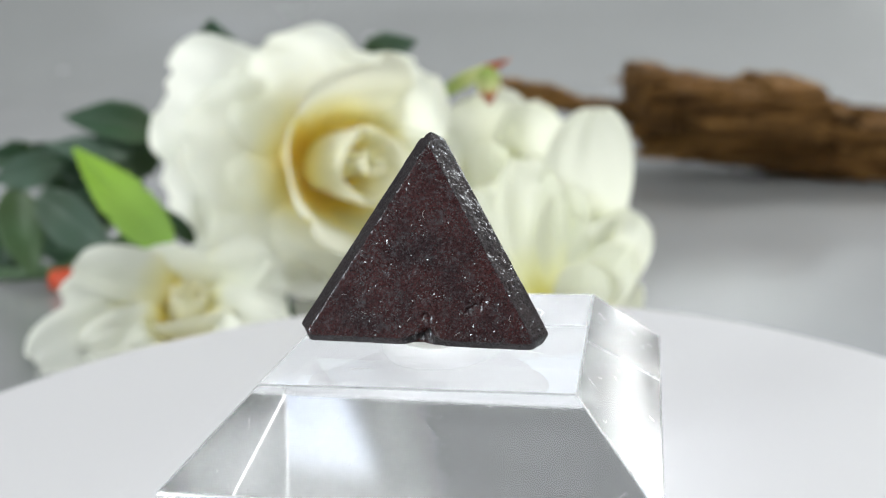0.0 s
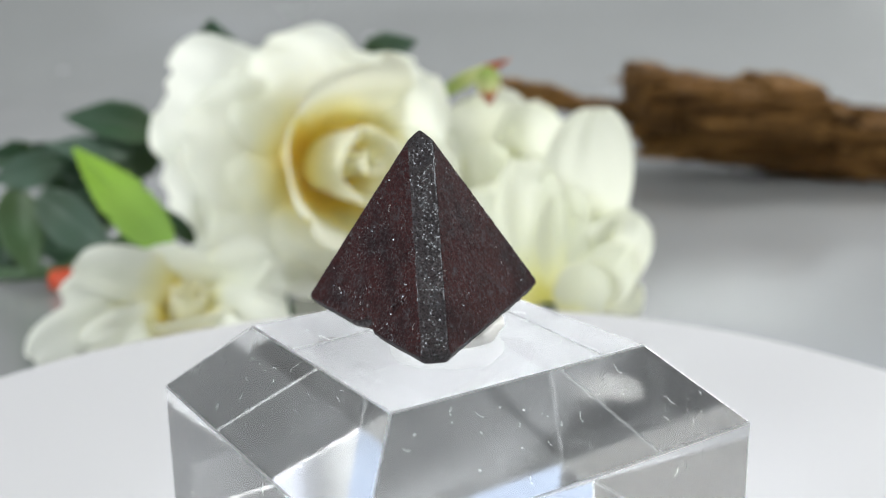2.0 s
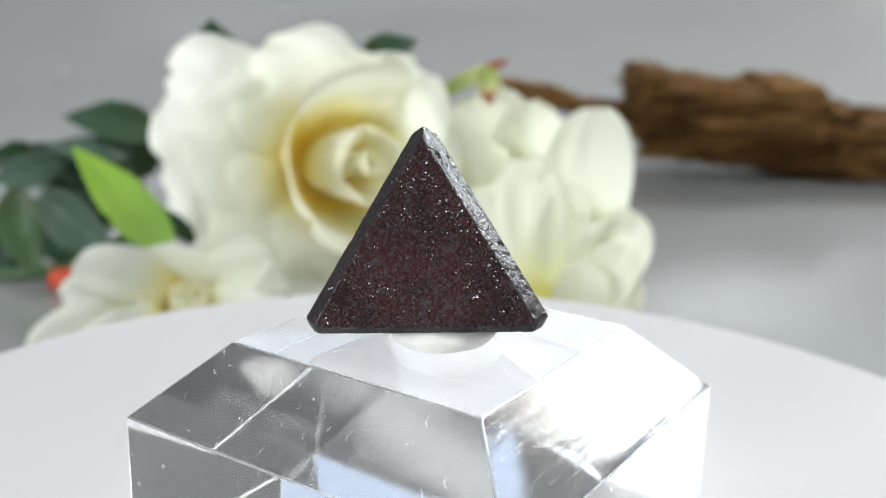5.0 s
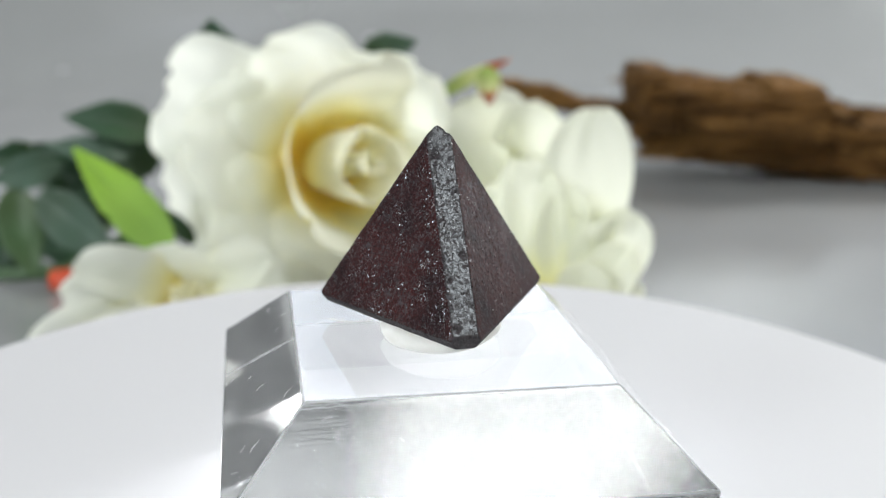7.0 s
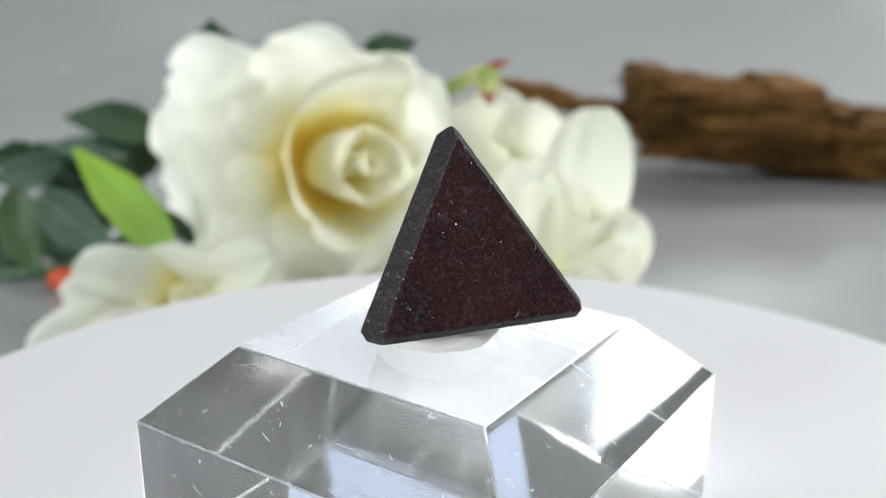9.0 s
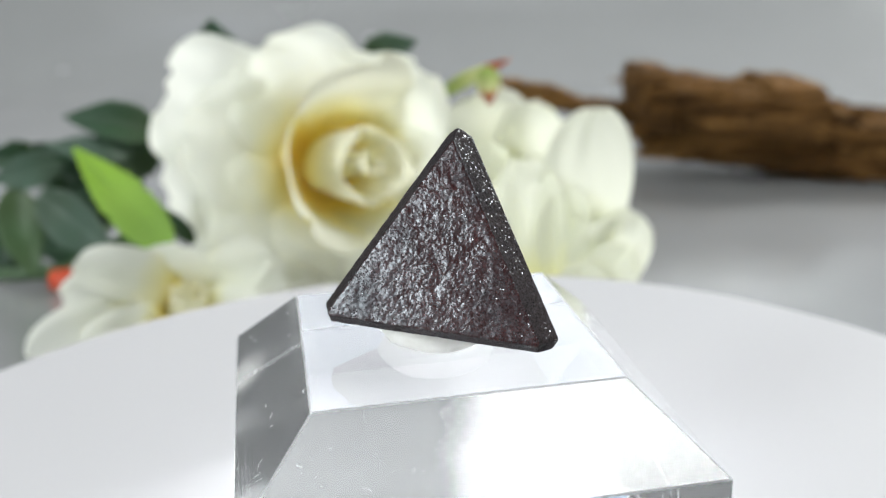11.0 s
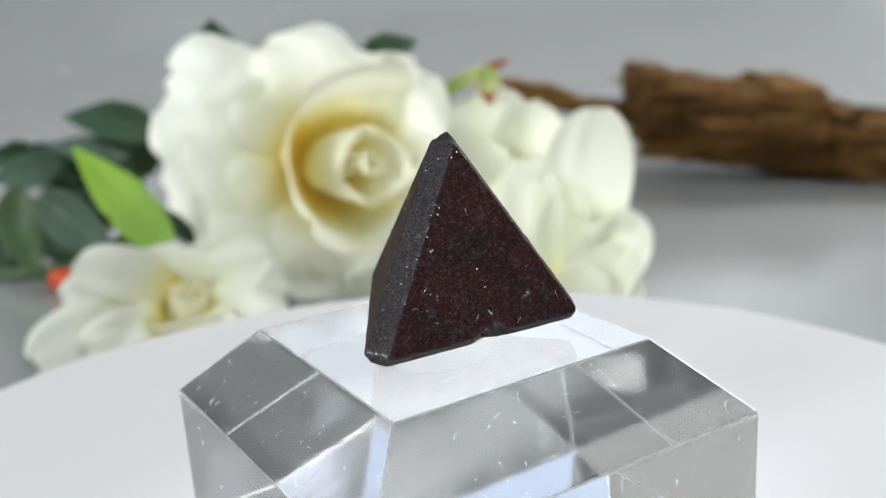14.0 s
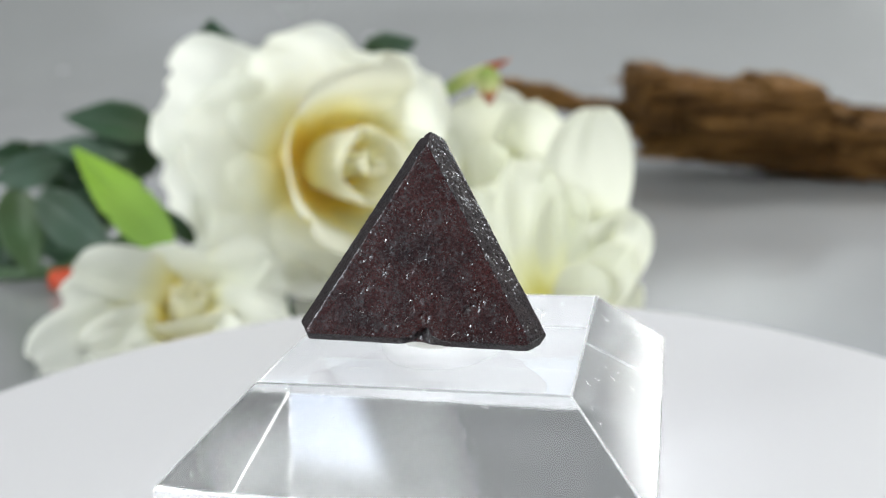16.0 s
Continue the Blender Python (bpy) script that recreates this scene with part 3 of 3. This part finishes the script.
SIDE_PETALS = [
    ((3, 0, 2), (11, 54, 8), 26, 0.16, 0.06, 0.05, 2.2),
    ((8, -2, 6), (22, 23, 12), 19, 0.22, 0.07, 0.06, 2.4),
    ((7, -4, 10), (19, 13, 18), 15, 0.26, 0.06, 0.06, 2.4),
    ((6, -6, 2), (23, 4, 4), 18, 0.12, 0.05, 0.10, 2.6),
    ((-2, -2, 8), (-11, 38, 12), 20, 0.20, 0.05, 0.10, 2.6),
    ((0, -3, 10), (3, 30, 13), 14, 0.40, 0.02, 0.03, 2.4),
    ((-6, -4, 4), (-24, 30, 6), 24, 0.10, 0.05, 0.12, 2.6),
    ((4, -8, 14), (9, 8, 20), 15, 0.25, 0.08, 0.05, 2.6),
]
BACK_PETALS = [
    ((4, 0, -2), (12, 26, 1), 23, 0.50, -0.08, 0.05, 2.6),
    ((-3, -2, -2), (-12, 27, 1), 24, 0.12, 0.05, 0.10, 3.0),
    ((0, 0, -6), (-2, 32, -8), 19, 0.10, 0.03, 0.10, 2.6),
    ((2, -4, 4), (14, 7, 8), 14, 0.28, 0.05, 0.05, 2.6),
    ((-2, -6, 5), (-5, 14, 9), 13, 0.22, 0.06, 0.05, 2.6),
    ((-4, -12, 1), (-22, 6, 3), 22, 0.12, 0.05, 0.10, 2.6),
]


def leaf_points(L, W, bend, fold, seed, teeth=0.09, nu=11, nv=25):
    pts = np.zeros((nv, nu, 3))
    for j in range(nv):
        v = j / (nv - 1)
        hw = W * (math.sin(math.pi * min(1, v ** 0.8)) ** 0.85 + 0.03)
        hw *= 1.12 - 0.25 * v
        hw *= 1 + teeth * (2 * ((v * 11) % 1) - 1) * (0.2 < v < 0.97)
        for i in range(nu):
            u = 2 * i / (nu - 1) - 1
            x = u * hw
            z = fold * abs(u) * hw + bend * L * (v - 0.5 * v * v * 1.6) + 0.03 * L * noise.noise((u + seed * 3.7, v * 3, seed))
            pts[j, i] = (x, v * L, z)
    return pts


def leaf(at, tip, normal, W, mat, label, seed, bend=0.1, fold=0.3, name="rose_leaf"):
    d = Vector(tip) - Vector(at)
    L = d.length
    y = d.normalized()
    z = (Vector(normal) - Vector(normal).dot(y) * y).normalized()
    x = y.cross(z)
    thing = new(name)
    thing.matrix_world = Matrix.Translation(at) @ Matrix((x, y, z)).transposed().to_4x4()
    v, f, uv = sheet(leaf_points(L, W, bend, fold, seed), 0.0004)
    part("blade", mesh_of("blade", v, f, mat, uvs=uv), thing)
    rib = [(0, L * k / 12, bend * L * (k / 12 - 0.8 * (k / 12) ** 2) - 0.0003) for k in range(12)]
    part("midrib", tube("midrib", rib, 0.0005, mat, 6), thing)
    return tagged(thing, label, "leaf", "silk leaves behind the roses")


def tube(name, pts, radius, mat, seg=10):
    """A tapered tube along points."""
    pts = [Vector(p) for p in pts]
    verts, faces = [], []
    for k, p in enumerate(pts):
        d = (pts[min(k + 1, len(pts) - 1)] - pts[max(k - 1, 0)]).normalized()
        x = d.cross(Vector((0.31, 0.2, 0.93))).normalized()
        y = d.cross(x)
        r = radius * (1 - 0.35 * k / len(pts))
        verts += [p + r * (math.cos(2 * math.pi * i / seg) * x + math.sin(2 * math.pi * i / seg) * y) for i in range(seg)]
    for k in range(len(pts) - 1):
        for i in range(seg):
            a, b = k * seg + i, k * seg + (i + 1) % seg
            faces.append((a, b, b + seg, a + seg))
    faces += [tuple(reversed(range(seg))), tuple(range(len(verts) - seg, len(verts)))]
    return mesh_of(name, verts, faces, mat)


def flowers():
    # rose axes point at the camera, so the petal rows fit its view
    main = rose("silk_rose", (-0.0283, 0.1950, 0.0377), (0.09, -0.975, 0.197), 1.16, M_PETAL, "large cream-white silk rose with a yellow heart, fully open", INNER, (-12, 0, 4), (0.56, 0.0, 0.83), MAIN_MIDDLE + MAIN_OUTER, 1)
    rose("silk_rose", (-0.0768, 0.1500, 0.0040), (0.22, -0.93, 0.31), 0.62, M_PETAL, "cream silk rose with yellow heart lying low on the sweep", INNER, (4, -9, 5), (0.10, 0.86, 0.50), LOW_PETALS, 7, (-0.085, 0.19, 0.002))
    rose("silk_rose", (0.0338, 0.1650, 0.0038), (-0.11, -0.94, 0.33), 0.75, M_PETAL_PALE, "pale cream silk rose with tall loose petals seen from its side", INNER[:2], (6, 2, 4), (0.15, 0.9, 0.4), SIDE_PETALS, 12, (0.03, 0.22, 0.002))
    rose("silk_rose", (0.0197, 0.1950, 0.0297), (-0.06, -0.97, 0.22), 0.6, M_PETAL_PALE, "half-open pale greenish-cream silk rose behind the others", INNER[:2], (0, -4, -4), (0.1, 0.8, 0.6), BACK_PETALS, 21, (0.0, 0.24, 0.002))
    kinds = ((M_LEAF, "dark green silk rose leaf with a toothed edge"), (M_LEAF_GREY, "grey-green silk rose leaf hanging down"), (M_LEAF_MID, "mid-green silk rose leaf"))
    rng = random.Random(5)
    upper = ((-0.0897, 0.2050, 0.0463, -0.1182, 0.0531, 0.0070, 0),
             (-0.0956, 0.2100, 0.0320, -0.1060, 0.0527, 0.0080, 0),
             (-0.0976, 0.1990, 0.0413, -0.1231, 0.0446, 0.0046, 1),
             (-0.0994, 0.2130, 0.0265, -0.1255, 0.0349, 0.0100, 0),
             (-0.1258, 0.1920, 0.0309, -0.1017, 0.0101, 0.0075, 1),
             (-0.1358, 0.1960, 0.0319, -0.1300, 0.0033, 0.0070, 2),
             (-0.1215, 0.2020, 0.0374, -0.1422, 0.0335, 0.0060, 1),
             (-0.1312, 0.2080, 0.0367, -0.1456, 0.0404, 0.0060, 0),
             (-0.1113, 0.2120, 0.0003, -0.1359, 0.0085, 0.0090, 0))
    lower = ((-0.1112, 0.2160, 0.0132, -0.1306, 0.0248, 0.0090, 0),
             (-0.1471, 0.2040, 0.0189, -0.1427, -0.0036, 0.0070, 0),
             (-0.1012, 0.1900, 0.0154, -0.0941, 0.0059, 0.0040, 2),
             (-0.0492, 0.1500, 0.0128, -0.0409, 0.0048, 0.0035, 0),
             # next row is a thin dark stem, built in the leaf shape
             (-0.0729, 0.1700, 0.0197, -0.0810, 0.0325, 0.0025, 0),
             (-0.1186, 0.2170, 0.0269, -0.1343, 0.0428, 0.0090, 0),
             (-0.1297, 0.2170, -0.0020, -0.1454, 0.0258, 0.0090, 0),
             (-0.1434, 0.2000, 0.0045, -0.1232, 0.0003, 0.0035, 0))
    for k, (x0, y, z0, x1, z1, width, which) in enumerate(upper + lower):
        mat, label = kinds[which]
        leaf((x0, y, max(z0, 0.004)), (x1, y - 0.006, max(z1, 0.003)), (rng.uniform(-0.4, 0.2), -0.8, rng.uniform(0.3, 0.8)), width, mat, label, k + 1, rng.uniform(-0.05, 0.15), rng.uniform(0.15, 0.45))
    leaf((-0.0748, 0.2360, 0.0630), (-0.0762, 0.2300, 0.0810), (-0.1, -0.9, 0.3), 0.0085, M_LEAF, kinds[0][1], 26)
    leaf((-0.0264, 0.2320, 0.0663), (-0.0072, 0.2260, 0.0728), (0.1, -0.9, 0.3), 0.0058, M_LEAF, kinds[0][1], 27)
    leaf((-0.0771, 0.1600, 0.0196), (-0.1040, 0.1660, 0.0494), (0.4, -0.9, 0.35), 0.0068, M_LEAF_LIGHT, "light yellow-green silk leaf beside the large rose", 8, 0.03, 0.2)
    inv = main.matrix_world.inverted()
    path = [inv @ Vector(p) for p in ((-0.030, 0.200, 0.037), (-0.060, 0.215, 0.03), (-0.10, 0.20, 0.014), (-0.121, 0.192, 0.0045), (-0.17, 0.19, 0.0040))]
    stem = part("stem", tube("stem", path, 0.0030, M_STEM), main, "green plastic stem")
    band = [inv @ Vector(p) for p in ((-0.1145, 0.1860, 0.0039), (-0.1231, 0.1860, 0.0037))]
    part("band", tube("band", band, 0.0040, M_RED, 14), stem, "red band")


def bud():
    thing = new("rose_bud")
    base = Vector((0.0022, 0.2050, 0.0581))
    thing.matrix_world = Matrix.Translation(base)
    for k, (a, b, W) in enumerate((((-0.0003, 0.2040, 0.0574), (0.0224, 0.1980, 0.0690), 0.0024), ((0.0137, 0.1860, 0.0683), (0.0148, 0.1820, 0.0574), 0.0036))):
        a, b = Vector(a) - base, Vector(b) - base
        y = (b - a).normalized()
        z = Vector((0.1, -0.8, 0.5))
        z = (z - z.dot(y) * y).normalized()
        m = Matrix((y.cross(z), y, z)).transposed()
        pts = leaf_points((b - a).length, W, 0.10, 0.5, 40 + k, 0.0, 9, 15)
        pts = np.array([[a + m @ Vector(p) for p in row] for row in pts])
        v, f, uv = sheet(pts, 0.0005)
        part("sepal", mesh_of("sepal", v, f, M_BUD, uvs=uv), thing)
    tagged(thing, "yellow-green rose sepals with red-brown tips", "rosebud")


def driftwood():
    """A broken weathered chunk of wood, long axis along x, split in ragged layers, with a thin arm."""
    x0, x1, nx, ns = 0.022, 0.265, 260, 96
    verts, faces = [], []
    for i in range(nx):
        x = x0 + (x1 - x0) * i / (nx - 1)
        jag = 0.0012 * noise.noise((x * 90, 1.0, 2.0)) + 0.0010 * noise.noise((x * 260, 5.0, 2.0)) + 0.0006 * noise.noise((x * 800, 5.0, 9.0))
        # stepped top where layers broke off, underside that lifts towards the broken end
        top_b = np.interp(x, (0.083, 0.100, 0.104, 0.125, 0.137, 0.141, 0.162, 0.165, 0.173, 0.176, 0.265), (0.0508, 0.0493, 0.0466, 0.0443, 0.0428, 0.0456, 0.0448, 0.0373, 0.0335, 0.0300, 0.0290)) + jag
        bot_b = np.interp(x, (0.083, 0.095, 0.125, 0.165, 0.185, 0.265), (0.0085, 0.0070, 0.0045, 0.0005, 0.0010, 0.0060)) + 0.0018 * abs(noise.noise((x * 110, 8.0, 3.0)))
        top_a = np.interp(x, (0.022, 0.045, 0.055, 0.064, 0.09), (0.0440, 0.0420, 0.0385, 0.0345, 0.0345)) + 0.8 * jag
        bot_a = np.interp(x, (0.022, 0.06, 0.09), (0.0320, 0.0270, 0.0250)) + 0.6 * jag
        for k in range(ns):
            a = 2 * math.pi * k / ns
            cx, sz = math.cos(a), math.sin(a)
            px = math.copysign(abs(cx) ** 0.5, cx)
            pz = math.copysign(abs(sz) ** 0.5, sz)
            zb = (top_b + bot_b) / 2 + (top_b - bot_b) / 2 * pz
            za = (top_a + bot_a) / 2 + (top_a - bot_a) / 2 * pz
            edge = 0.0845 + 0.003 * noise.noise((zb * 260, 3.0, 6.0)) + 0.008 * max(0, (0.03 - zb) / 0.03)
            body = 1 / (1 + math.exp(-max(-60, min(60, (x - edge) / 0.0006))))
            z = za + (zb - za) * body
            lay = noise.noise((x * 16, z * 330, 4.0)) * 0.0042 + noise.noise((x * 55, z * 800, 7.0)) * 0.0022 + noise.noise((x * 200, z * 1500, 7.0)) * 0.0008
            crack = noise.noise((x * 10 + 3, z * 210 + 0.4 * noise.noise((x * 40, 1, 1)), 11.0))
            lay -= 0.0055 * max(0, 0.16 - abs(crack)) / 0.16
            # the lower half is hollowed out under a ledge
            under = max(0.0, min(1.0, (0.024 - zb + 0.0025 * noise.noise((x * 45, 2.0, 5.0))) / 0.004)) * max(0.0, min(1.0, (0.195 - x) / 0.03))
            yy = px * (0.008 + 0.027 * body + lay - (0.011 * under * body if px < 0 else 0))
            verts.append((x, 0.361 + yy - 0.16 * (x - 0.10), z + 0.3 * lay * pz))
    for i in range(nx - 1):
        for k in range(ns):
            a, b = i * ns + k, i * ns + (k + 1) % ns
            faces.append((a, b, b + ns, a + ns))
    faces += [tuple(reversed(range(ns))), tuple(range(len(verts) - ns, len(verts)))]
    low = min(v[2] for v in verts)
    verts = [(x, y, z - low) for x, y, z in verts]
    wood = new("driftwood", mesh_of("driftwood", verts, faces, M_WOOD))
    rng = random.Random(9)
    for k in range(26):
        x = rng.uniform(0.084, 0.235)
        length = rng.uniform(0.012, 0.045)
        high = k < 9
        z = float(np.interp(x, (0.083, 0.13, 0.162, 0.166, 0.178, 0.265), (0.0465, 0.0420, 0.0420, 0.035, 0.028, 0.027))) if high else rng.uniform(0.010, 0.034)
        y = 0.361 - (rng.uniform(0.006, 0.028) if high else 0.0325 if z > 0.023 else 0.0235) - 0.16 * (x - 0.10)
        h, n = rng.uniform(0.0012, 0.0030), 12
        sv, sf = [], []
        for i in range(n):
            u = i / (n - 1)
            w = max(0.08, math.sin(math.pi * min(1, u * 1.15 + 0.02)) ** 0.6) * (1 + 0.35 * noise.noise((u * 9, k, 3)))
            dz = 0.0012 * noise.noise((u * 4, k, 8))
            px = x + length * (u - 0.5)
            py = y - 0.16 * length * (u - 0.5)
            for a in range(6):
                sv.append((px, py + 0.0022 * w * math.cos(a * math.pi / 3), z + dz + h * w * math.sin(a * math.pi / 3)))
        for i in range(n - 1):
            for a in range(6):
                p, q = i * 6 + a, i * 6 + (a + 1) % 6
                sf.append((p, q, q + 6, p + 6))
        sf += [tuple(reversed(range(6))), tuple(range(len(sv) - 6, len(sv)))]
        part("splinter", mesh_of("splinter", sv, sf, M_WOOD, smooth=False), wood)
    wood.location = (0.0045, -0.008, 0)
    tagged(wood, "weathered brown driftwood chunk split in ragged layers", "driftwood")


room()
paper_sweep()
TURNTABLE = turntable()
STAND = acrylic_stand()
STONE = stone()
PUTTY = putty()
flowers()
bud()
driftwood()


def motions():
    rows = [(k / 10, pose(0, 0, TOP, 0, 0, -RATE * k / 10)) for k in range(161)]
    for thing in (TURNTABLE, STAND, STONE, PUTTY):
        walk(thing, rows)


motions()
